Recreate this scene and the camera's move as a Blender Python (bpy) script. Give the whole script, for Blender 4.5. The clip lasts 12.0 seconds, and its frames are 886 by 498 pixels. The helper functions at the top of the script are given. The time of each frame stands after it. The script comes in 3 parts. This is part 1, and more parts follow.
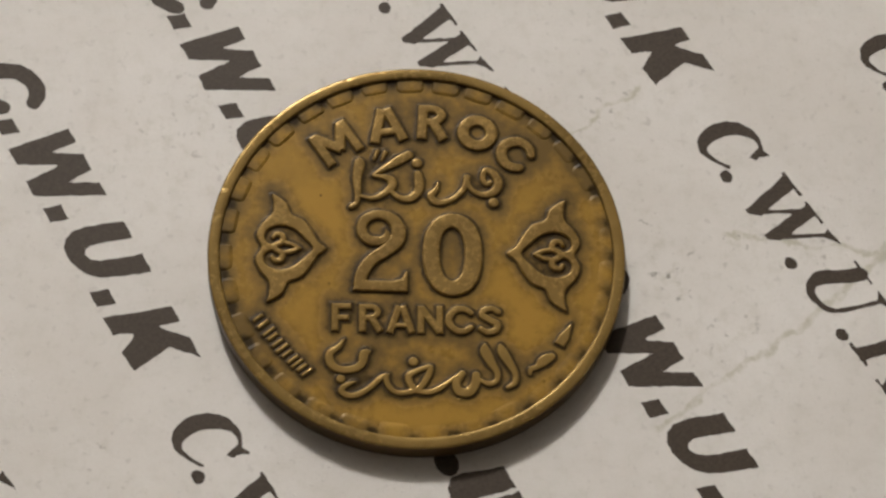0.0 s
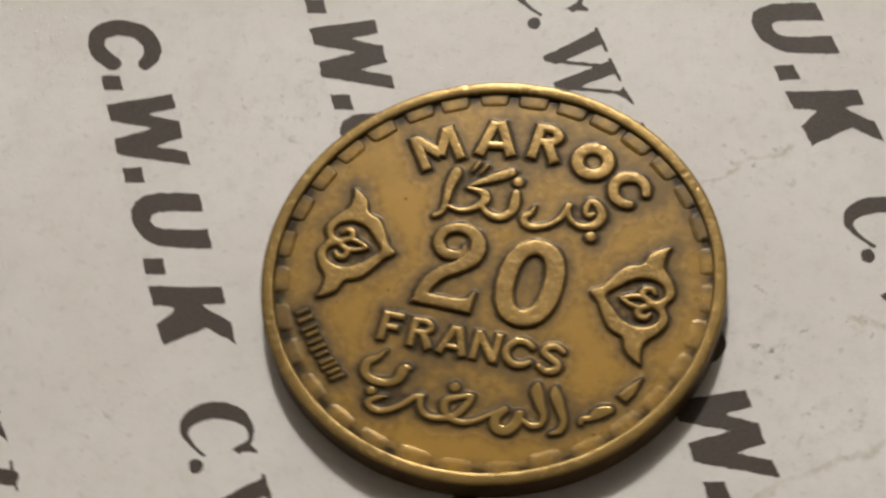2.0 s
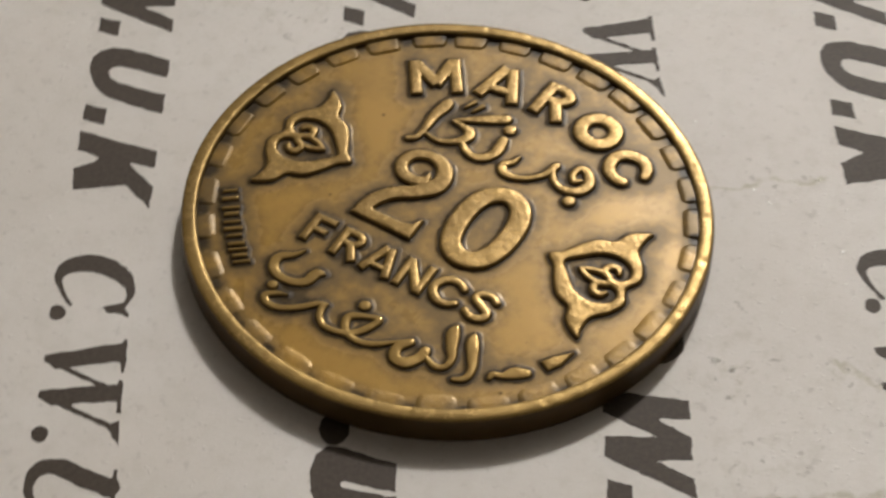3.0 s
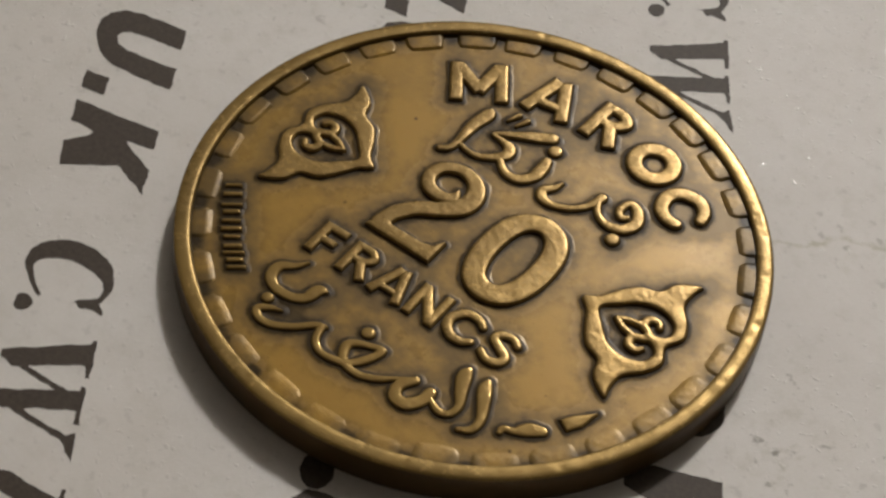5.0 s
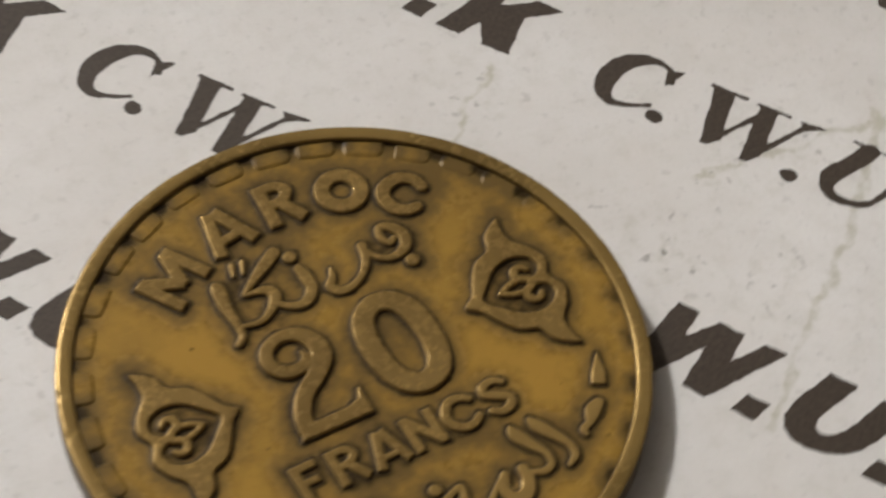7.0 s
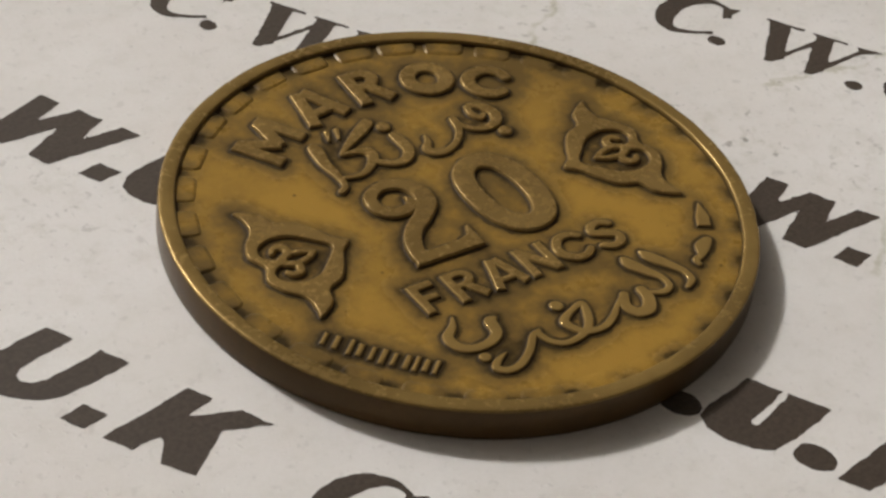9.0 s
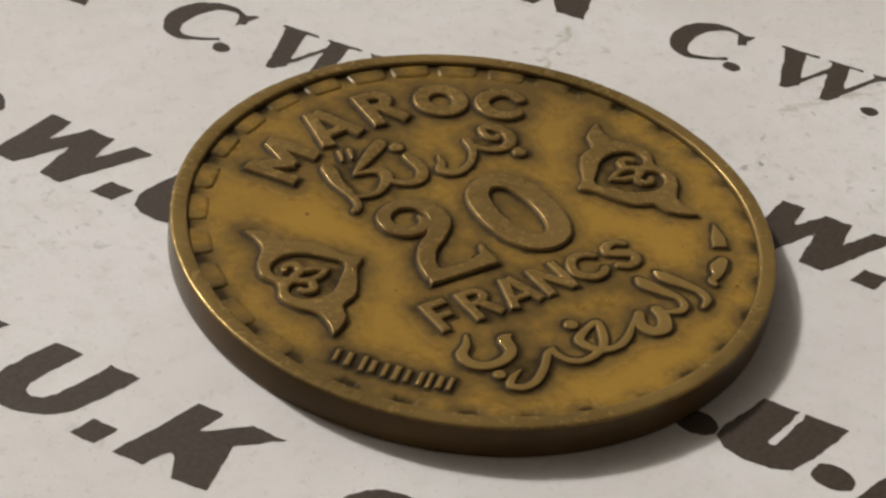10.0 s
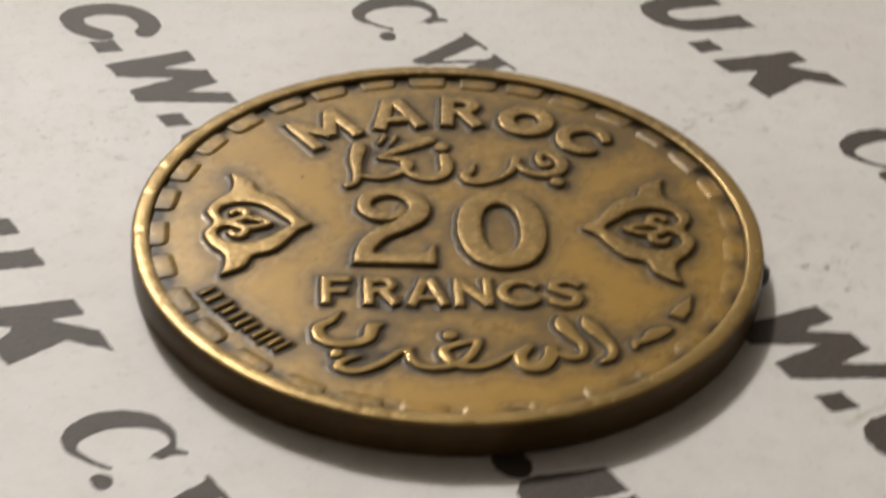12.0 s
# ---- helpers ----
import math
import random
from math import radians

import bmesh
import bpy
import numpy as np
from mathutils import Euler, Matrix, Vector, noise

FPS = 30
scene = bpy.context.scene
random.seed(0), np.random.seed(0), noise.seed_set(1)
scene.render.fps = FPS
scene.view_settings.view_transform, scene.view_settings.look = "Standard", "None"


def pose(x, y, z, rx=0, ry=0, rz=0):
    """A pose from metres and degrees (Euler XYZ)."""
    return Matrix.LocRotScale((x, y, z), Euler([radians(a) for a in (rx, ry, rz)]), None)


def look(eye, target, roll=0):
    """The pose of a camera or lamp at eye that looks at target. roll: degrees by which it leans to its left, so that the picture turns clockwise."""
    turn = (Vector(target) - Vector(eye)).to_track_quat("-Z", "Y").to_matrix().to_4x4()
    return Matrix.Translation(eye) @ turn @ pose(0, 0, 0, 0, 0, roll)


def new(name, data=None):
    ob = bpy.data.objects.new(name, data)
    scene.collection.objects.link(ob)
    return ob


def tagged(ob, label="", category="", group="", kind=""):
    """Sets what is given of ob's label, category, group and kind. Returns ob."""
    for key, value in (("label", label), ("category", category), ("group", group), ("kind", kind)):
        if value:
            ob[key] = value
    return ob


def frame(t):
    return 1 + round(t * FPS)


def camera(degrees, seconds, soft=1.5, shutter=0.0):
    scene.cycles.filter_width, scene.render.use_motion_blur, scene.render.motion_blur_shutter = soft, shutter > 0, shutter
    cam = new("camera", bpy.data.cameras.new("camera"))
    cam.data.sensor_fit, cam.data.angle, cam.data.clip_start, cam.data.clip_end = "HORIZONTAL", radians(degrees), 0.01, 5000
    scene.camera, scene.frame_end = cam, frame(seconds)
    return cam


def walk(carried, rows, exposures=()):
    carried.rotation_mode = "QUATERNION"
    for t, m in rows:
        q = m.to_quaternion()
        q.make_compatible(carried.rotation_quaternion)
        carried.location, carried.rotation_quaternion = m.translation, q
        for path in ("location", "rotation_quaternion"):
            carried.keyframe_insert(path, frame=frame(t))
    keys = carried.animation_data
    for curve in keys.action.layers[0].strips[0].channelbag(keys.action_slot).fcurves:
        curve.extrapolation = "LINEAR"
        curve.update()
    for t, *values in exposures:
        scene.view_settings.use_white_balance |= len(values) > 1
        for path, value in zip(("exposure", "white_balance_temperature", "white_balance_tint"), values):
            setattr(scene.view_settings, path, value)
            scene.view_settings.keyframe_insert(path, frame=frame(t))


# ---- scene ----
# camera and its walk
cam = camera(23.22, 12.0, soft=2.6, shutter=0.45)
PATH = [
    (0, (-0.003830, -0.051443, 0.112669), (0.001332, -0.000989, 0.003914), 7.222),
    (0.5, (-0.005549, -0.052158, 0.111854), (0.000879, -0.000897, 0.003544), 8.328),
    (1, (-0.005108, -0.051608, 0.111520), (0.000944, -0.000893, 0.002933), 8.131),
    (1.5, (0.001187, -0.051524, 0.107956), (-0.000077, -0.000308, -0.000558), 3.345),
    (1.7, (0.006864, -0.049601, 0.105395), (-0.003442, 0.001513, -0.002684), -3.754),
    (2, (0.019921, -0.052662, 0.095807), (-0.004707, 0.005188, -0.006403), -8.437),
    (2.2, (0.025055, -0.054186, 0.091030), (-0.003830, 0.005771, -0.008824), -7.360),
    (2.5, (0.030298, -0.055219, 0.081897), (-0.003559, 0.010813, -0.012408), -2.450),
    (2.7, (0.032150, -0.056134, 0.077682), (-0.004528, 0.011973, -0.014058), -0.252),
    (4.3, (0.031060, -0.049670, 0.065499), (-0.010915, 0.017057, -0.024975), 7.468),
    (4.5, (0.030018, -0.048578, 0.066132), (-0.011182, 0.017467, -0.025195), 7.848),
    (5, (0.028487, -0.048294, 0.065674), (-0.012532, 0.017944, -0.025596), 7.004),
    (5.2, (0.026949, -0.045868, 0.065286), (-0.013177, 0.019946, -0.026683), 5.014),
    (5.5, (0.020657, -0.043937, 0.067049), (-0.008033, 0.021585, -0.029303), 5.019),
    (5.8, (0.009209, -0.038319, 0.074001), (0.001998, 0.024351, -0.028080), 10.679),
    (6, (-0.000442, -0.038337, 0.075236), (0.007001, 0.024265, -0.026870), 14.252),
    (6.2, (-0.006149, -0.039217, 0.075941), (0.007955, 0.021057, -0.026861), 10.813),
    (6.5, (-0.010285, -0.039150, 0.074305), (0.012723, 0.018040, -0.028652), 7.973),
    (6.7, (-0.014417, -0.039245, 0.073677), (0.015043, 0.017286, -0.027991), 6.701),
    (7, (-0.023460, -0.041183, 0.073261), (0.015688, 0.018332, -0.023307), 5.340),
    (7.2, (-0.028457, -0.043872, 0.071358), (0.013268, 0.017281, -0.023085), 4.373),
    (7.5, (-0.033848, -0.047934, 0.068176), (0.012670, 0.017909, -0.020710), 3.698),
    (7.7, (-0.036658, -0.050896, 0.065376), (0.011771, 0.015994, -0.021689), 4.545),
    (8.5, (-0.039300, -0.052000, 0.058860), (0.013720, 0.018750, -0.021840), 6.100),
    (9.3, (-0.041952, -0.053004, 0.052353), (0.015678, 0.021509, -0.021987), 7.654),
    (9.5, (-0.041936, -0.053005, 0.052448), (0.015739, 0.021853, -0.021510), 7.558),
    (10, (-0.041668, -0.053137, 0.052043), (0.015646, 0.022510, -0.021392), 7.377),
    (10.5, (-0.041127, -0.053235, 0.052189), (0.015620, 0.022625, -0.021465), 7.166),
    (10.7, (-0.040723, -0.054616, 0.051673), (0.015066, 0.023111, -0.020756), 7.161),
    (11, (-0.034870, -0.060194, 0.052727), (0.008255, 0.025740, -0.019074), 4.304),
    (11.2, (-0.028470, -0.064126, 0.050652), (0.006782, 0.025574, -0.020840), 3.298),
    (11.5, (-0.015749, -0.068156, 0.046899), (0.001604, 0.026848, -0.024327), 0.676),
    (11.7, (-0.009205, -0.068964, 0.047157), (0.001246, 0.027699, -0.023179), 1.186),
    (12, (-0.003596, -0.067311, 0.047231), (0.001409, 0.031006, -0.021390), 2.776),
]
EXPOSURES = [(0, 0.05, 6500, 10), (1.5, 0.05, 6500, 10), (2.5, -0.02, 6550, 10), (4.5, -0.38, 6500, 10), (5, -0.38, 6500, 10), (5.5, -0.48, 6550, 10), (6.2, -0.34, 6450, 10), (6.5, 0.02, 6350, 10), (7.5, 0.28, 6120, 10), (9.5, 0.3, 6250, 10), (10.5, 0.3, 6250, 10), (12, 0.1, 6450, 10)]
walk(cam, [(t, look(eye, target, roll)) for t, eye, target, roll in PATH], EXPOSURES)

# light: one warm lamp under the ceiling of a closed room, from behind the top of the coin
world = bpy.data.worlds.new("world")
scene.world = world
world.use_nodes = True
world.node_tree.nodes["Background"].inputs[0].default_value = (0.0, 0.0, 0.0, 1)
lamp_data = bpy.data.lights.new("room_lamp", "POINT")
lamp_data.energy = 128.0
lamp_data.color = (1.0, 0.963, 0.917)
lamp_data.shadow_soft_size = 0.085
lamp = new("room_lamp", lamp_data)
lamp.location = (-0.481, 1.756, 1.60)

MM = 0.001


# ---- materials ----
class Nodes:
    """A small helper that wires one node material."""

    def __init__(self, name):
        self.mat = bpy.data.materials.new(name)
        self.mat.use_nodes = True
        self.tree = self.mat.node_tree
        self.bsdf = self.tree.nodes["Principled BSDF"]
        self.place = self.add("ShaderNodeNewGeometry").outputs["Position"]

    def add(self, kind, interpolation_type="", operation="", use_clamp=False, data_type="", vector_type=""):
        node = self.tree.nodes.new(kind)
        if interpolation_type:
            node.interpolation_type = interpolation_type
        if operation:
            node.operation = operation
        if use_clamp:
            node.use_clamp = True
        if data_type:
            node.data_type = data_type
        if vector_type:
            node.vector_type = vector_type
        return node

    def link(self, a, b):
        self.tree.links.new(a, b)

    def noise(self, per_mm, detail=4.0, rough=0.55, distort=0.0, stretch=None):
        node = self.add("ShaderNodeTexNoise")
        node.inputs["Scale"].default_value = per_mm * 1000
        node.inputs["Detail"].default_value = detail
        node.inputs["Roughness"].default_value = rough
        node.inputs["Distortion"].default_value = distort
        src = self.place
        if stretch:
            mp = self.add("ShaderNodeMapping")
            mp.inputs["Rotation"].default_value = (0, 0, stretch[2])
            mp.inputs["Scale"].default_value = (stretch[0], stretch[1], 1)
            self.link(src, mp.inputs["Vector"])
            src = mp.outputs[0]
        self.link(src, node.inputs["Vector"])
        return node.outputs["Fac"]

    def ramp(self, fac, low, high, a=0.0, b=1.0):
        node = self.add("ShaderNodeMapRange", interpolation_type="SMOOTHSTEP")
        for key, value in zip((1, 2, 3, 4), (low, high, a, b)):
            node.inputs[key].default_value = value
        self.link(fac, node.inputs[0])
        return node.outputs[0]

    def math(self, op, a, b=0.0, clamp=False):
        node = self.add("ShaderNodeMath", operation=op, use_clamp=clamp)
        for n, v in enumerate((a, b)):
            if isinstance(v, (int, float)):
                node.inputs[n].default_value = v
            else:
                self.link(v, node.inputs[n])
        return node.outputs[0]

    def mix(self, fac, a, b):
        node = self.add("ShaderNodeMix", data_type="RGBA")
        for slot, v in ((0, fac), (6, a), (7, b)):
            if isinstance(v, (int, float)):
                node.inputs[slot].default_value = v
            elif isinstance(v, tuple):
                node.inputs[slot].default_value = (*v, 1)
            else:
                self.link(v, node.inputs[slot])
        return node.outputs[2]

    def near(self, x, y, radius, soft):
        """1 near the upright line through (x, y) in mm, falling to 0."""
        node = self.add("ShaderNodeVectorMath", operation="MULTIPLY_ADD")
        node.inputs[1].default_value = (1, 1, 0)
        node.inputs[2].default_value = (-x * MM, -y * MM, 0)
        self.link(self.place, node.inputs[0])
        size = self.add("ShaderNodeVectorMath", operation="LENGTH")
        self.link(node.outputs[0], size.inputs[0])
        return self.ramp(size.outputs["Value"], (radius + soft) * MM, (radius - soft) * MM)

    def along(self, x0, y0, x1, y1, width):
        """1 on the line between two places in mm, falling to 0 over its wavering width."""
        turn, length = math.atan2(y1 - y0, x1 - x0), math.hypot(x1 - x0, y1 - y0)
        mp = self.add("ShaderNodeMapping", vector_type="TEXTURE")
        mp.inputs["Location"].default_value = ((x0 + x1) / 2 * MM, (y0 + y1) / 2 * MM, 0)
        mp.inputs["Rotation"].default_value = (0, 0, turn)
        self.link(self.place, mp.inputs["Vector"])
        split = self.add("ShaderNodeSeparateXYZ")
        self.link(mp.outputs[0], split.inputs[0])
        sway = self.ramp(self.noise(0.5, 3, 0.6), 0.2, 0.8, -0.45 * MM, 0.45 * MM)
        side = self.math("ABSOLUTE", self.math("ADD", split.outputs[1], sway))
        end = self.ramp(self.math("ABSOLUTE", split.outputs[0]), (length / 2 + 0.25) * MM, (length / 2 - 0.15) * MM)
        return self.math("MULTIPLY", self.ramp(side, (width + 0.12) * MM, width * 0.3 * MM), end)

    def bump(self, height, strength, depth_mm):
        node = self.add("ShaderNodeBump")
        node.inputs["Strength"].default_value = strength
        node.inputs["Distance"].default_value = depth_mm * MM
        self.link(height, node.inputs["Height"])
        self.link(node.outputs[0], self.bsdf.inputs["Normal"])

    def set(self, name, value):
        if isinstance(value, (int, float)):
            self.bsdf.inputs[name].default_value = value
        elif isinstance(value, tuple):
            self.bsdf.inputs[name].default_value = (*value, 1)
        else:
            self.link(value, self.bsdf.inputs[name])
        return self


def bronze(name, gold, tarnish, grime_shade, bias=0.0, polished=(), struck=None, pits=(), caked_shade=0.85, edge_glint=0.0, worn_shaded_field=False, ring=None, shine=0.22, coat=0.22):
    """Handled aluminium bronze: golden metal under brown tarnish, finely scratched. worn_shaded_field: the mesh carries
    how open each
    place lies: open ground is bare and golden from handling; beside the struck parts the patina stays brown, with shade
    painted in.
    struck: the two tones of the raised parts and the heights in mm of field, foot, flank and clean top; foot and flank
    are coloured
    dark for dirt and shade. ring: radii in mm over which dirt and shade are painted at the foot of the rim."""
    m = Nodes(name)
    cloud = m.noise(0.30, 5, 0.6)
    fine = m.noise(2.4, 5, 0.65)
    grit = m.noise(13.0, 3, 0.6)
    pock = m.noise(4.6, 2, 0.5)
    scratch = m.noise(3.0, 3, 0.7, 0.0, (1.0, 0.08, 0.9))
    scrape = m.noise(4.0, 2, 0.6, 0.0, (0.06, 1.0, 0.35))
    amount = m.math("ADD", m.ramp(cloud, 0.28, 0.72, -0.08, 0.26), m.ramp(fine, 0.25, 0.75, -0.04, 0.07))
    amount = m.math("ADD", amount, bias)
    spots = m.math("MAXIMUM", m.ramp(grit, 0.62, 0.80, 0.0, 0.30), m.ramp(pock, 0.72, 0.78, 0.0, 0.4))
    if worn_shaded_field:
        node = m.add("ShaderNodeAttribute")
        node.attribute_name = "rubbed_unshaded"
        rubbed_unshaded = m.math("ADD", node.outputs["Fac"], m.ramp(fine, 0.2, 0.8, -0.05, 0.05))
        rubbed_unshaded = m.math("ADD", rubbed_unshaded, m.ramp(cloud, 0.25, 0.75, -0.10, 0.10), True)
        amount = m.math("ADD", amount, m.ramp(rubbed_unshaded, 0.12, 0.78, -0.16, 0.55))
        # dark colour close to raised edges stands for grime and shade together
        spots = m.math("MAXIMUM", spots, m.ramp(rubbed_unshaded, 0.25, 0.0, 0.0, 0.90))
    for x, y, r, s, k in polished:
        amount = m.math("ADD", amount, m.math("MULTIPLY", m.near(x, y, r, s), k))
    amount = m.math("ADD", amount, m.ramp(scratch, 0.58, 0.74, 0.0, 0.06))
    amount = m.math("ADD", amount, m.ramp(scrape, 0.66, 0.74, 0.0, 0.08), True)
    colour = m.mix(amount, tarnish, gold)
    rough = m.math("ADD", m.ramp(amount, 0.0, 1.0, 0.31, 0.23), m.ramp(fine, 0.3, 0.7, -0.02, 0.04))
    for x, y, r in pits:
        spots = m.math("MAXIMUM", spots, m.math("MULTIPLY", m.near(x, y, r, 0.05), 0.9))
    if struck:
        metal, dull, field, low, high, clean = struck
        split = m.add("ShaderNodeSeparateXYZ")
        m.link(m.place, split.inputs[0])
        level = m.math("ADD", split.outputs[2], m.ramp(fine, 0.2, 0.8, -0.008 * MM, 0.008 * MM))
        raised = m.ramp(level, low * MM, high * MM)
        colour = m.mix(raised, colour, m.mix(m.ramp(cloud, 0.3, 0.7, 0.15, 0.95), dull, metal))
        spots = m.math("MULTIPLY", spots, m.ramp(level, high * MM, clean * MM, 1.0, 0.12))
        # feet and flanks take a dark colour, part dirt and part painted shade
        grimy_shade = m.math("MULTIPLY", m.ramp(level, clean * MM, high * MM, 0.0, caked_shade), m.ramp(level, field * MM, low * MM))
        spots = m.math("MAXIMUM", spots, grimy_shade)
        rough = m.math("ADD", m.math("SUBTRACT", rough, m.math("MULTIPLY", raised, 0.05)), m.math("MULTIPLY", grimy_shade, 0.15))
        if edge_glint:
            # polished top edges: smoother, with a glint painted in as lighter colour
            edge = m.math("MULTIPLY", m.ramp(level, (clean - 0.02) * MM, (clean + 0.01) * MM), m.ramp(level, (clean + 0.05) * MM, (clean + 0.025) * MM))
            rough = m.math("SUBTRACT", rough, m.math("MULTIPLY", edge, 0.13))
            colour = m.mix(m.math("MULTIPLY", edge, edge_glint), colour, (0.42, 0.275, 0.085))
    if ring:
        # dark ring painted for the rim's shade and the dirt along it
        flat = m.add("ShaderNodeVectorMath", operation="MULTIPLY")
        flat.inputs[1].default_value = (1, 1, 0)
        m.link(m.place, flat.inputs[0])
        size = m.add("ShaderNodeVectorMath", operation="LENGTH")
        m.link(flat.outputs[0], size.inputs[0])
        reach = m.math("ADD", size.outputs["Value"], m.ramp(fine, 0.2, 0.8, -0.16 * MM, 0.16 * MM))
        spots = m.math("MAXIMUM", spots, m.ramp(reach, ring[0] * MM, ring[1] * MM, 0.0, 0.8))
    colour = m.mix(spots, colour, grime_shade)
    bright = m.ramp(spots, 0.0, 1.0, 0.11, 0.02)
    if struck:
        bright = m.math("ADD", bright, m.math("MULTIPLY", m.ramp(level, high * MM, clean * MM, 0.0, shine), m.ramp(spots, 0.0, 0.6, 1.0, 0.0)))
    m.set("Base Color", colour).set("Metallic", bright).set("Roughness", rough)
    m.set("Specular IOR Level", m.ramp(spots, 0.0, 0.8, 0.14, 0.11))
    m.set("Coat Weight", m.math("MULTIPLY", m.ramp(spots, 0.0, 0.6, 1.0, 0.2), m.ramp(amount, 0.1, 0.7, coat * 0.2, coat))).set("Coat Roughness", m.ramp(fine, 0.3, 0.7, 0.19, 0.24))
    h = m.math("ADD", m.math("MULTIPLY", fine, 0.5), m.math("MULTIPLY", grit, 0.40))
    h = m.math("ADD", h, m.math("MULTIPLY", m.math("ADD", scratch, scrape), 0.10))
    h = m.math("SUBTRACT", h, m.math("MULTIPLY", m.ramp(pock, 0.68, 0.78), 0.14))
    m.bump(h, 0.5, 0.022)
    return m.mat


POLISHED = [(-3.6, 0.6, 2.4, 2.4, 0.20), (-5.2, 3.4, 2.0, 2.0, 0.18), (-5.6, -4.0, 2.0, 2.0, 0.22), (6.3, 3.0, 1.6, 1.8, 0.14), (6.0, -3.6, 1.7, 1.8, 0.26), (0.5, -10.2, 3.0, 1.6, 0.22), (-3.0, -9.9, 2.0, 1.4, 0.14),
            (7.6, 6.6, 2.2, 2.6, -0.36), (4.0, 9.2, 1.6, 2.2, -0.24), (9.9, 1.5, 0.6, 1.6, -0.30), (-3.0, 9.4, 1.2, 2.0, -0.20), (1.6, -7.2, 2.4, 1.8, -0.18)]
GOLD, TARNISH, GRIME_SHADE = (0.392, 0.228, 0.040), (0.150, 0.094, 0.027), (0.024, 0.0155, 0.0065)
PITS = [(-5.62, 3.42, 0.07), (-4.95, -2.1, 0.05), (7.2, -7.6, 0.06)]
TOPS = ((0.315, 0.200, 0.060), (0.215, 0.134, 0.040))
MAT_FIELD = bronze("coin_field_bronze", GOLD, TARNISH, GRIME_SHADE, 0.10, POLISHED, None, PITS, worn_shaded_field=True)
MAT_RELIEF = bronze("coin_relief_bronze", GOLD, TARNISH, GRIME_SHADE, 0.10, POLISHED, (*TOPS, 1.172, 1.184, 1.215, 1.262), PITS, edge_glint=0.5, worn_shaded_field=True)
MAT_BLOCK = bronze("coin_border_bronze", GOLD, TARNISH, GRIME_SHADE, 0.0, POLISHED, None, PITS, worn_shaded_field=True, ring=(11.12, 11.40), coat=0.12)
MAT_RIM = bronze("coin_rim_bronze", (0.300, 0.194, 0.058), (0.175, 0.112, 0.034), GRIME_SHADE, 0.10, (), ((0.300, 0.194, 0.058), (0.175, 0.112, 0.034), 1.10, 1.12, 1.20, 1.385), caked_shade=0.94, coat=0.12)
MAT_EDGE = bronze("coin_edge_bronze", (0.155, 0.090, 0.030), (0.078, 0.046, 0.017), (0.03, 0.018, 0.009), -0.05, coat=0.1)


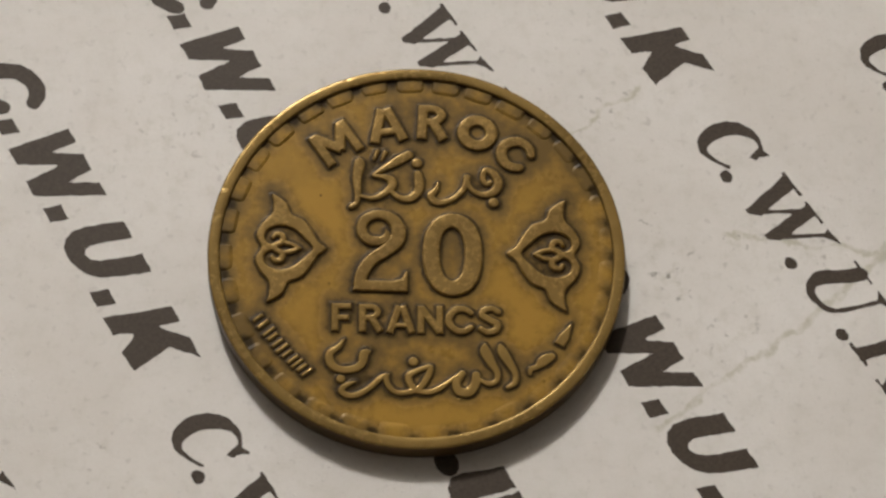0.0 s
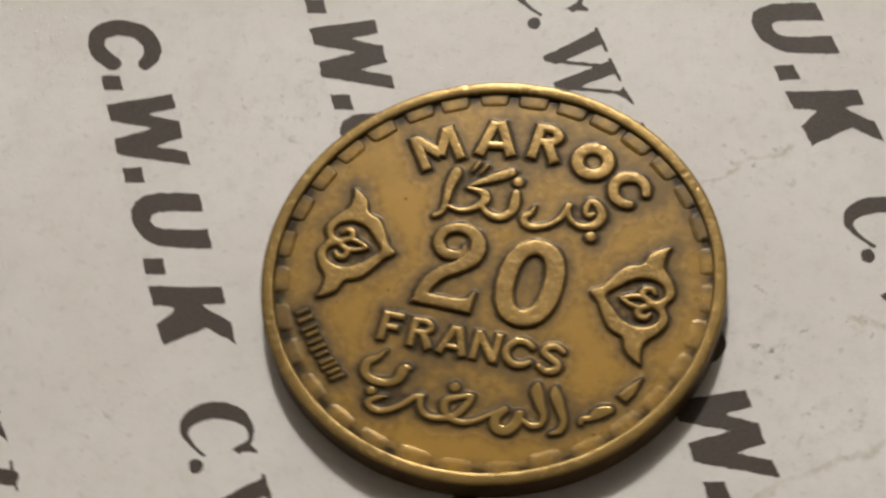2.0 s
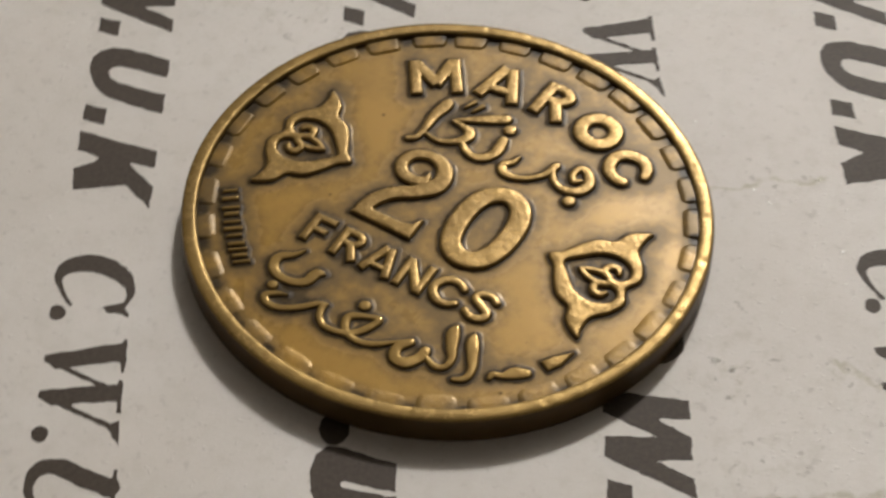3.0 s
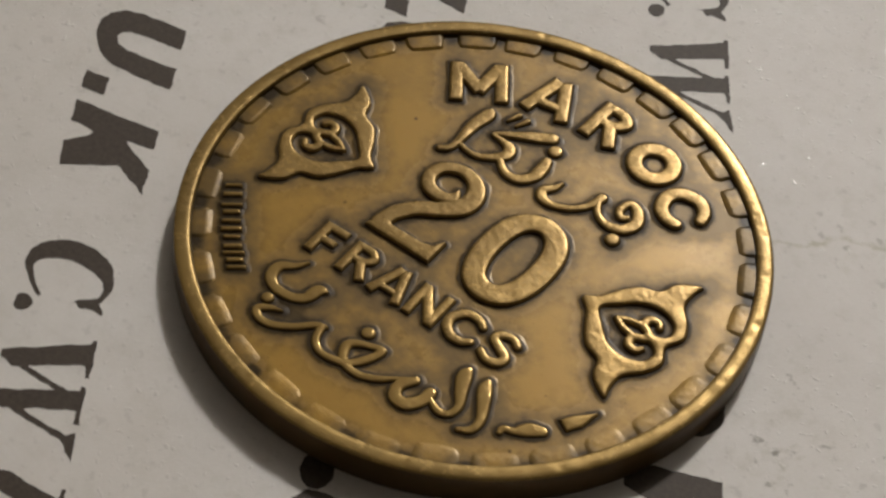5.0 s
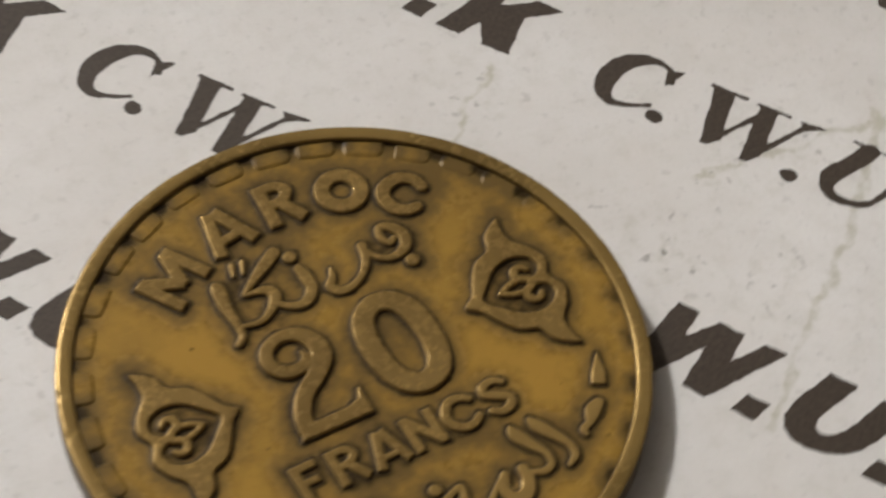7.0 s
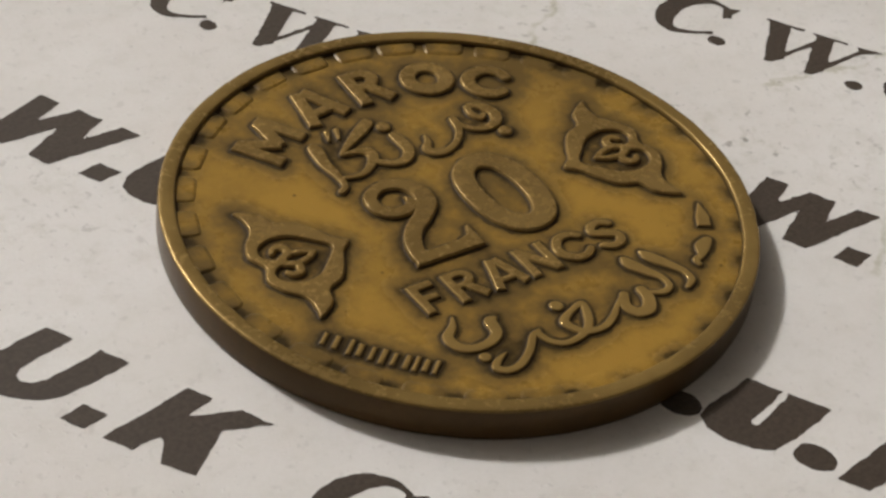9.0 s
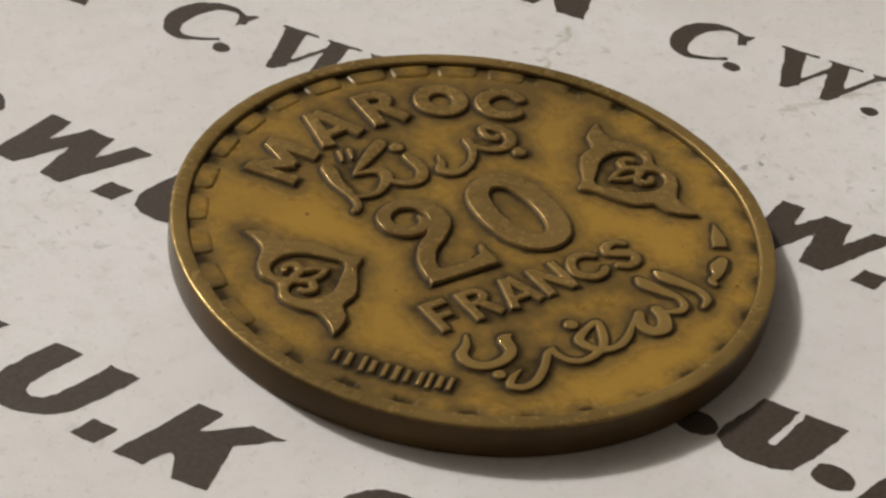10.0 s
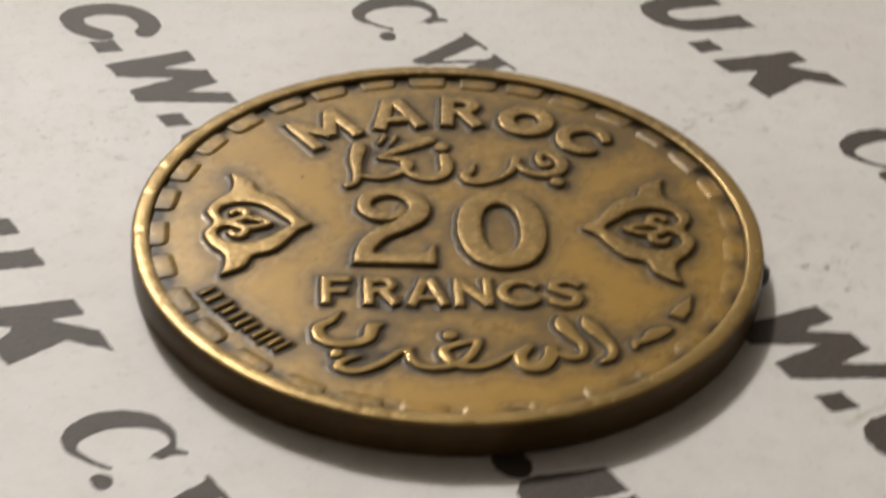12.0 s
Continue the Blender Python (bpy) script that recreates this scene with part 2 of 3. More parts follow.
def paper_material():
    """Coated paper, handled: mottled, smudged, with two creases, grey dirt along them and small shiny grains."""
    m = Nodes("printed_paper")
    cloud = m.noise(0.07, 4, 0.6)
    mottle = m.noise(0.45, 5, 0.65)
    fibre = m.noise(5.0, 6, 0.7)
    grain = m.noise(18.0, 3, 0.6)
    speck = m.noise(1.5, 3, 0.55)
    smear = m.noise(0.9, 5, 0.7)
    shine = m.noise(3.2, 1, 0.5)
    ripple = m.noise(0.16, 3, 0.5, 0.6, (0.35, 1.6, 0.5))
    colour = m.mix(m.ramp(cloud, 0.3, 0.7), (0.72, 0.69, 0.645), (0.80, 0.78, 0.745))
    colour = m.mix(m.ramp(mottle, 0.35, 0.8, 0.0, 0.35), colour, (0.64, 0.615, 0.56))
    colour = m.mix(m.ramp(fibre, 0.35, 0.75, 0.0, 0.18), colour, (0.60, 0.57, 0.51))
    dirty = 0.0
    for x, y, r, s, k in ((15.0, -0.4, 1.6, 1.6, 0.9), (18.2, 2.0, 0.8, 1.4, 1.0), (13.4, 3.0, 0.8, 1.6, 0.7), (17.8, -4.0, 1.5, 2.5, 0.5), (11.5, 10.5, 1.5, 2.5, 0.5),
                          (-17.0, -12.4, 0.8, 1.8, 0.6), (22.5, 2.0, 1.5, 2.0, 0.6), (-14.0, 8.0, 3.0, 4.0, 0.35)):
        dirty = m.math("ADD", m.math("MULTIPLY", m.near(x, y, r, s), k), dirty)
    dirty = m.math("ADD", dirty, 0.18)
    dots = m.math("MULTIPLY", m.ramp(speck, 0.60, 0.70), dirty, True)
    smears = m.math("MULTIPLY", m.ramp(smear, 0.48, 0.72), dirty, True)
    colour = m.mix(m.math("MULTIPLY", smears, 0.55), colour, (0.42, 0.40, 0.30))
    colour = m.mix(m.math("MULTIPLY", dots, 0.75), colour, (0.17, 0.15, 0.11))
    crease = 0.0
    for x0, y0, x1, y1, w in ((27.6, 2.0, 23.4, -2.1, 0.32), (23.4, -2.1, 19.5, -5.5, 0.24), (19.5, -5.5, 16.8, -7.3, 0.20), (16.8, -7.3, 13.6, -9.8, 0.16),
                              (13.1, 12.1, 11.6, 10.7, 0.12), (11.6, 10.7, 9.0, 8.5, 0.12), (27.1, 1.6, 18.0, 2.3, 0.10)):
        crease = m.math("MAXIMUM", crease, m.along(x0, y0, x1, y1, w))
    crease = m.math("MULTIPLY", crease, m.ramp(smear, 0.30, 0.62, 0.15, 1.0))
    colour = m.mix(m.math("MULTIPLY", crease, 0.50), colour, (0.40, 0.38, 0.25))
    rough = m.ramp(grain, 0.3, 0.7, 0.44, 0.60)
    grains = m.ramp(shine, 0.66, 0.73)
    rough = m.math("SUBTRACT", rough, m.math("MULTIPLY", grains, 0.36))
    m.set("Base Color", colour).set("Roughness", rough).set("IOR", 1.45)
    h = m.math("ADD", m.math("MULTIPLY", fibre, 0.6), m.math("MULTIPLY", grain, 0.4))
    h = m.math("ADD", h, m.math("MULTIPLY", grains, 1.2))
    h = m.math("ADD", h, m.math("MULTIPLY", mottle, 0.8))
    h = m.math("ADD", h, m.math("MULTIPLY", ripple, 2.2))
    h = m.math("SUBTRACT", h, m.math("MULTIPLY", crease, 0.5))
    m.bump(h, 0.40, 0.035)
    return m.mat


def ink_material():
    m = Nodes("printing_ink")
    fibre = m.noise(5.0, 6, 0.7)
    spot = m.noise(11.0, 3, 0.6)
    colour = m.mix(m.ramp(fibre, 0.3, 0.75), (0.048, 0.035, 0.025), (0.080, 0.061, 0.044))
    colour = m.mix(m.ramp(spot, 0.70, 0.82, 0.0, 0.4), colour, (0.25, 0.22, 0.20))
    m.set("Base Color", colour).set("Roughness", m.ramp(spot, 0.3, 0.7, 0.48, 0.65)).set("Specular IOR Level", 0.26)
    m.bump(m.math("ADD", m.math("MULTIPLY", fibre, 0.6), m.math("MULTIPLY", spot, 0.4)), 0.4, 0.03)
    return m.mat


def plain_material(name, colour, rough, per_mm, other):
    m = Nodes(name)
    m.set("Base Color", m.mix(m.noise(per_mm, 4), colour, other)).set("Roughness", rough)
    m.bump(m.noise(per_mm * 6, 4), 0.3, 0.5)
    return m.mat


MAT_PAPER = paper_material()
MAT_INK = ink_material()
MAT_WALL = plain_material("wall_paint", (0.42, 0.40, 0.37), 0.8, 0.004, (0.36, 0.34, 0.31))
MAT_CEILING = plain_material("ceiling_paint", (0.44, 0.425, 0.40), 0.85, 0.003, (0.38, 0.37, 0.35))
MAT_WOOD = plain_material("table_wood", (0.20, 0.12, 0.07), 0.5, 0.02, (0.13, 0.075, 0.04))
MAT_FLOOR = plain_material("floor_boards", (0.25, 0.17, 0.10), 0.6, 0.01, (0.18, 0.12, 0.07))


# ---- building helpers ----
def part(name, data, material, parent=None, label=""):
    """Links a bmesh or a mesh as one object, under its thing."""
    if isinstance(data, bmesh.types.BMesh):
        mesh = bpy.data.meshes.new(name)
        data.to_mesh(mesh)
        data.free()
    else:
        mesh = data
    if material and not mesh.materials:
        mesh.materials.append(material)
    ob = new(name, mesh)
    if parent:
        ob.parent = parent
    return tagged(ob, label)


def box(size, at, bevel=0.0):
    bm = bmesh.new()
    bmesh.ops.create_cube(bm, size=1.0)
    bmesh.ops.scale(bm, vec=size, verts=bm.verts)
    bmesh.ops.translate(bm, vec=at, verts=bm.verts)
    if bevel:
        bmesh.ops.bevel(bm, geom=bm.edges[:], offset=bevel, segments=2, affect="EDGES", profile=0.5)
    return bm


def lathe(profile, steps, name, wear=0.0, nicks=()):
    """A ring or disc turned from a profile of (radius, height) in mm; a radius of 0 closes it. wear: its unevenness in mm;
    nicks: (angle in degrees, radius, size, depth) of small dents."""
    verts, faces, rings = [], [], []
    for r, z in profile:
        if r == 0:
            rings.append([len(verts)] * steps)
            verts.append((0, 0, z * MM))
        else:
            rings.append(list(range(len(verts), len(verts) + steps)))
            for k in range(steps):
                a = 2 * math.pi * k / steps
                x, y = r * math.cos(a), r * math.sin(a)
                drop = wear * (float(mottled(np.array(x), np.array(y), 1.1)) - 0.5 + 0.6 * (float(mottled(np.array(x), np.array(y), 4.0)) - 0.5))
                for turn, far, size, depth in nicks:
                    gap = math.hypot(x - far * math.cos(radians(turn)), y - far * math.sin(radians(turn)))
                    drop -= depth * math.exp(-(gap / size) ** 2)
                verts.append((x * (1 + drop / r * 0.7) * MM, y * (1 + drop / r * 0.7) * MM, (z + drop) * MM))
    for low, high in zip(rings, rings[1:]):
        for k in range(steps):
            j = (k + 1) % steps
            loop = [low[k], low[j], high[j], high[k]]
            faces.append(list(dict.fromkeys(loop)))
    mesh = bpy.data.meshes.new(name)
    mesh.from_pydata(verts, [], faces)
    mesh.polygons.foreach_set("use_smooth", [True] * len(mesh.polygons))
    return mesh


# ---- drawn shapes: distances in mm to strokes and outlines, negative inside ----
def spline(points, closed=False, steps=6):
    pts = np.array(points, float)
    n, out = len(pts), []
    for k in range(n if closed else n - 1):
        p = [pts[(k + j) % n] if closed else pts[min(max(k + j, 0), n - 1)] for j in (-1, 0, 1, 2)]
        for t in np.linspace(0, 1, steps, endpoint=False):
            out.append(0.5 * (2 * p[1] + (p[2] - p[0]) * t + (2 * p[0] - 5 * p[1] + 4 * p[2] - p[3]) * t**2
                              + (3 * p[1] - p[0] - 3 * p[2] + p[3]) * t**3))
    return np.array(out if closed else out + [pts[-1]])


def stroke(points, smooth=True):
    """A brush stroke through (x, y, width), round at its ends."""
    pts = spline(points) if smooth and len(points) > 2 else np.array(points, float)

    def f(x, y):
        best = np.full(x.shape, 1e3)
        for a, b in zip(pts, pts[1:]):
            dx, dy = b[0] - a[0], b[1] - a[1]
            t = np.clip(((x - a[0]) * dx + (y - a[1]) * dy) / (dx * dx + dy * dy + 1e-12), 0, 1)
            best = np.minimum(best, np.hypot(x - a[0] - t * dx, y - a[1] - t * dy) - (a[2] + t * (b[2] - a[2])) / 2)
        return best

    return f


def bar(x0, y0, x1, y1, w):
    """A straight stroke with square ends."""
    length = math.hypot(x1 - x0, y1 - y0)
    ux, uy = (x1 - x0) / length, (y1 - y0) / length

    def f(x, y):
        px, py = x - (x0 + x1) / 2, y - (y0 + y1) / 2
        a, b = np.abs(px * ux + py * uy) - length / 2, np.abs(py * ux - px * uy) - w / 2
        return np.hypot(np.maximum(a, 0), np.maximum(b, 0)) + np.minimum(np.maximum(a, b), 0)

    return f


def outline(points, smooth=False, steps=5):
    """A filled shape."""
    pts = spline(points, True, steps) if smooth else np.array(points, float)

    def f(x, y):
        best, inside = np.full(x.shape, 1e3), np.zeros(x.shape, bool)
        for a, b in zip(pts, np.roll(pts, -1, 0)):
            dx, dy = b[0] - a[0], b[1] - a[1]
            t = np.clip(((x - a[0]) * dx + (y - a[1]) * dy) / (dx * dx + dy * dy + 1e-12), 0, 1)
            best = np.minimum(best, np.hypot(x - a[0] - t * dx, y - a[1] - t * dy))
            cross = (a[1] > y) != (b[1] > y)
            inside ^= cross & (x < dx * (y - a[1]) / (dy if abs(dy) > 1e-9 else 1e-9) + a[0])
        return np.where(inside, -best, best)

    return f


def disc(cx, cy, rx, ry=None):
    ry = ry or rx
    return lambda x, y: (np.hypot((x - cx) / rx, (y - cy) / ry) - 1) * min(rx, ry)


def union(*shapes):
    return lambda x, y: np.minimum.reduce([s(x, y) for s in shapes])


def cut(a, *holes):
    return lambda x, y: np.maximum.reduce([a(x, y)] + [-h(x, y) for h in holes])


def both(a, b):
    return lambda x, y: np.maximum(a(x, y), b(x, y))


def grid_mesh(name, xs, ys, z, keep, move=None):
    """A sheet over a grid, in mm, of which the kept cells stay."""
    gx, gy = np.meshgrid(xs, ys)
    if move is not None:
        gx, gy = move
    n = len(xs)
    rows_, cols = np.nonzero(keep)
    quads = np.stack([rows_ * n + cols, rows_ * n + cols + 1, (rows_ + 1) * n + cols + 1, (rows_ + 1) * n + cols], 1)
    used, index = np.unique(quads, return_inverse=True)
    co = np.stack([gx.ravel()[used], gy.ravel()[used], z.ravel()[used]], 1) * MM
    mesh = bpy.data.meshes.new(name)
    mesh.from_pydata(co.tolist(), [], index.reshape(-1, 4).tolist())
    mesh.polygons.foreach_set("use_smooth", [True] * len(mesh.polygons))
    return mesh


def field_of(shape, reach, cell):
    x0, y0, x1, y1 = reach
    xs, ys = np.arange(x0, x1 + cell, cell), np.arange(y0, y1 + cell, cell)
    gx, gy = np.meshgrid(xs, ys)
    return xs, ys, gx, gy, shape(gx, gy)


NOISE = np.random.default_rng(11).random((256, 256))


def mottled(x, y, per_mm):
    """Smooth random unevenness between 0 and 1."""
    u, v = x * per_mm + 91.3, y * per_mm + 57.9
    i, j = np.floor(u).astype(int), np.floor(v).astype(int)
    a, b = u - i, v - j
    a, b = a * a * (3 - 2 * a), b * b * (3 - 2 * b)
    at = lambda m, n: NOISE[m % 256, n % 256]
    return (at(i, j) * (1 - a) + at(i + 1, j) * a) * (1 - b) + (at(i, j + 1) * (1 - a) + at(i + 1, j + 1) * a) * b


# ---- the coin: 23.8 mm across, 1.42 mm thick at the rim ----
TOP, FIELD, RADIUS = 1.42, 1.17, 11.9


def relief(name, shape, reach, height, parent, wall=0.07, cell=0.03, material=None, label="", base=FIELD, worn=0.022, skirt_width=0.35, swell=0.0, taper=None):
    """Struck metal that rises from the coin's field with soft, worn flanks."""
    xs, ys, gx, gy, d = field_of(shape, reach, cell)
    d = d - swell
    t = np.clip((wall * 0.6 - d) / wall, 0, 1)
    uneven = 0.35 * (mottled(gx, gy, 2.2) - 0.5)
    # the low skirt carries the dark band painted round each raised part
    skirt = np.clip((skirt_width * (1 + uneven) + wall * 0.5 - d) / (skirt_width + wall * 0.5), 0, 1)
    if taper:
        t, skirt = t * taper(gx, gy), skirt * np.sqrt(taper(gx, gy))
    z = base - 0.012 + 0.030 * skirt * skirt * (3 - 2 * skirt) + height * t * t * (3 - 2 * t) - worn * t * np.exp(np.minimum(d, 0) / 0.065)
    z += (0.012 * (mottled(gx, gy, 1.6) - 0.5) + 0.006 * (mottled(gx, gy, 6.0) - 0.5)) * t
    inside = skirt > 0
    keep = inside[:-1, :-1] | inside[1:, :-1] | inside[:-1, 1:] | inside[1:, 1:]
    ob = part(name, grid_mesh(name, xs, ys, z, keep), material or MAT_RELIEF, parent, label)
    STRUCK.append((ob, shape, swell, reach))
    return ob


STRUCK, GAPS = [], []


def spread_wear_shade(field, bare=1.8):
    """Gives the field and all struck parts wear and painted shade: 0 dark beside a raised edge, 1 on open ground, bare
    mm away from any.
    """
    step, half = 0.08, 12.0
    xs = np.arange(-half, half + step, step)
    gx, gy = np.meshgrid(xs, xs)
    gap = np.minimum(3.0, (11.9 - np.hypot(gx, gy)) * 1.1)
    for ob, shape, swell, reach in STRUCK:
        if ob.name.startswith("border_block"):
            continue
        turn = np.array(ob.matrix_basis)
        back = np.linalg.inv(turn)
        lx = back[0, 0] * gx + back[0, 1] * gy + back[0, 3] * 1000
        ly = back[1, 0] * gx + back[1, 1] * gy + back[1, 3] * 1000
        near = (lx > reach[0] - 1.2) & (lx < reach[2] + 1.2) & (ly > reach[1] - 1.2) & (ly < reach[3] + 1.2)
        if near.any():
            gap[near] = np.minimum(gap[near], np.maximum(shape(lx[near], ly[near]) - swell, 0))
    # hollows made darker still: inside the two hearts and between the strokes of the upper inscription
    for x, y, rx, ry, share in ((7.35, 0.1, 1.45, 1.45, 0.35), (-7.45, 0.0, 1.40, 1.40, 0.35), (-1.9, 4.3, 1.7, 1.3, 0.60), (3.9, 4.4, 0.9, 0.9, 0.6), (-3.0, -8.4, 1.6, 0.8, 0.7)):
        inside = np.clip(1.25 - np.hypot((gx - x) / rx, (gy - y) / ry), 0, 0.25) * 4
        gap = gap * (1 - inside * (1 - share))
    # dirt and shade are painted into the gaps between border blocks
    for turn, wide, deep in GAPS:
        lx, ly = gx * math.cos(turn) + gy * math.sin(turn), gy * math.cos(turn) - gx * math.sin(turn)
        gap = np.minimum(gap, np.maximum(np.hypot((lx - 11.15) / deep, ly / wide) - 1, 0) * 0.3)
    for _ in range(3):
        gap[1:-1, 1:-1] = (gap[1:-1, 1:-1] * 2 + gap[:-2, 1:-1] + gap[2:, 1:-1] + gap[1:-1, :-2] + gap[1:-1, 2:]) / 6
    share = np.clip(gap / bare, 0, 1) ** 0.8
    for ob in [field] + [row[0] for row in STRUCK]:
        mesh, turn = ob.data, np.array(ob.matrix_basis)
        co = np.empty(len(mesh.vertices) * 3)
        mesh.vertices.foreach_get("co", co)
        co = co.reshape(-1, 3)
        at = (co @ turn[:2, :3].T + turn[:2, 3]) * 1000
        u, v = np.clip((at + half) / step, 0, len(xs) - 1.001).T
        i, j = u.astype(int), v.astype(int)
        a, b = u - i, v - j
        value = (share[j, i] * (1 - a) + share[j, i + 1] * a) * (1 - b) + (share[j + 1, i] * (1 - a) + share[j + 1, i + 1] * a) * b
        mesh.attributes.new("rubbed_unshaded", "FLOAT", "POINT").data.foreach_set("value", value.astype(np.float32))


def build_coin():
    coin = tagged(new("coin"), "worn golden-brown bronze twenty francs coin lying on printed paper", "coin")
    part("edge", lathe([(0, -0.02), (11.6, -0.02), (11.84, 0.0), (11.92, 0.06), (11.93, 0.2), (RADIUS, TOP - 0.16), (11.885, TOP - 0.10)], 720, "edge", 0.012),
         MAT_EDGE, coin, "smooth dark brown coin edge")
    nicks = [(random.uniform(0, 360), random.uniform(11.35, 11.9), random.uniform(0.06, 0.16), random.uniform(0.008, 0.028)) for k in range(36)]
    part("rim", lathe([(11.885, TOP - 0.11), (11.875, TOP - 0.06), (11.85, TOP - 0.03), (11.81, TOP - 0.012), (11.72, TOP), (11.60, TOP + 0.004), (11.45, TOP + 0.002), (11.32, TOP - 0.004), (11.265, TOP - 0.018), (11.235, TOP - 0.05), (11.22, TOP - 0.12),
                       (11.17, FIELD - 0.03)], 720, "rim", 0.013, nicks), MAT_RIM, coin, "raised worn bronze rim")
    field = part("field", lathe([(11.22 - 0.11 * k, FIELD - (0.005 if k == 0 else 0)) for k in range(102)] + [(0, FIELD)], 420, "field"), MAT_FIELD, coin,
                 "golden field with brown tarnish")

    # blocks along the inside of the rim
    for k in range(32):
        turn = radians(66.5 + 5.6 + k * 360 / 32)
        turn -= radians(1.9 * math.cos(turn - radians(140)) + random.uniform(-0.4, 0.4))
        inner, wide, skew = 10.45 + random.uniform(-0.07, 0.07), random.uniform(0.58, 0.70), random.uniform(-0.07, 0.07)
        faint = 0.5 + 0.5 * math.cos(turn - radians(-55))
        shape = both(outline([(inner, -wide + skew), (inner - 0.03, skew), (inner, wide + skew), (inner + 0.25, wide + 0.12), (11.4, wide + 0.17), (11.4, -wide - 0.17), (inner + 0.25, -wide - 0.12)]), disc(0, 0, 11.28))
        ob = relief("border_block", shape, (9.9, -1.3, 11.32, 1.3), (0.080 - 0.074 * faint) * random.uniform(0.65, 1.05), coin, 0.09, 0.04, MAT_BLOCK, skirt_width=0.10, worn=0.015, taper=lambda x, y: np.clip((x - inner + 0.15) / (0.25 + 0.35 * faint), 0, 1))
        GAPS.append((turn + radians(180 / 32), 0.22 + 0.10 * random.random(), 0.30 - 0.12 * faint))
        ob.matrix_basis = Matrix.Rotation(turn, 4, "Z") @ Matrix.Translation((0, 0, random.uniform(-0.012, 0.004) * MM))

    # the country's name, along an arc
    letters = {
        "M": union(bar(-0.95, -1.1, -0.95, 1.1, 0.5), bar(0.95, -1.1, 0.95, 1.1, 0.5), bar(-0.88, 0.95, 0.05, -0.5, 0.55), bar(0.88, 0.95, -0.05, -0.5, 0.55)),
        "R": union(bar(-0.55, -1.1, -0.55, 1.1, 0.52), stroke([(-0.5, 0.88, 0.45), (0.15, 0.88, 0.45), (0.52, 0.5, 0.5), (0.15, 0.06, 0.45), (-0.5, 0.02, 0.42)]),
                   bar(0.0, 0.1, 0.72, -1.08, 0.52)),
        "O": cut(disc(0, 0, 1.14, 1.13), disc(0, 0, 0.50, 0.50)),
        "C": stroke([(0.78, 0.52, 0.44), (0.40, 0.82, 0.5), (-0.25, 0.82, 0.55), (-0.76, 0.25, 0.58), (-0.72, -0.35, 0.58), (-0.22, -0.80, 0.55), (0.36, -0.80, 0.5), (0.72, -0.55, 0.44)]),
    }
    letters["A"] = union(bar(-0.85, -1.1, -0.14, 1.05, 0.52), bar(0.85, -1.1, 0.14, 1.05, 0.52), bar(-0.5, -0.45, 0.5, -0.45, 0.4))
    for char, x, y, lean in (("M", -4.85, 6.80, 35), ("A", -1.95, 8.12, 10), ("R", 0.72, 8.38, -2), ("O", 3.37, 7.80, -22), ("C", 5.58, 6.50, -36)):
        ob = relief("raised_letter", letters[char], (-1.7, -1.7, 1.7, 1.7), 0.15, coin, swell=0.02)
        ob.matrix_basis = Matrix.Translation((x * MM, y * MM, 0)) @ Matrix.Rotation(radians(lean), 4, "Z") @ Matrix.Diagonal((1.01, 1.0, 1, 1))

    # the value
    two = union(stroke([(-1.82, 1.32, 0.10), (-1.76, 0.92, 0.42), (-2.12, 0.62, 0.55), (-2.80, 0.68, 0.60), (-3.20, 1.20, 0.58), (-3.06, 1.90, 0.58), (-2.36, 2.28, 0.54),
                        (-1.58, 2.10, 0.66), (-1.12, 1.46, 0.80), (-1.18, 0.72, 0.86), (-1.75, 0.05, 0.75), (-2.55, -0.55, 0.72), (-3.05, -1.30, 0.72), (-3.22, -2.05, 0.7)]),
                outline([(-3.62, -2.50), (-3.30, -1.55), (-2.75, -1.88), (-1.35, -1.86), (-0.85, -1.70), (-0.62, -1.22), (-0.52, -1.26), (-0.50, -2.50)]))
    relief("raised_figure", two, (-4.0, -2.9, -0.1, 2.9), 0.165, coin, label="figure two with a curled head")
    zero = cut(outline([(1.95, 2.50), (3.05, 2.06), (3.62, 0.9), (3.66, -0.9), (3.1, -2.2), (2.0, -2.66), (0.95, -2.2), (0.38, -0.9), (0.36, 0.8), (0.85, 1.95)], True),
               outline([(1.96, 1.62), (2.45, 1.25), (2.68, 0.4), (2.66, -0.7), (2.42, -1.45), (1.99, -1.72), (1.52, -1.4), (1.30, -0.6), (1.28, 0.4), (1.48, 1.25)], True))
    relief("raised_figure", zero, (0.0, -3.0, 4.0, 2.8), 0.165, coin, label="figure zero")

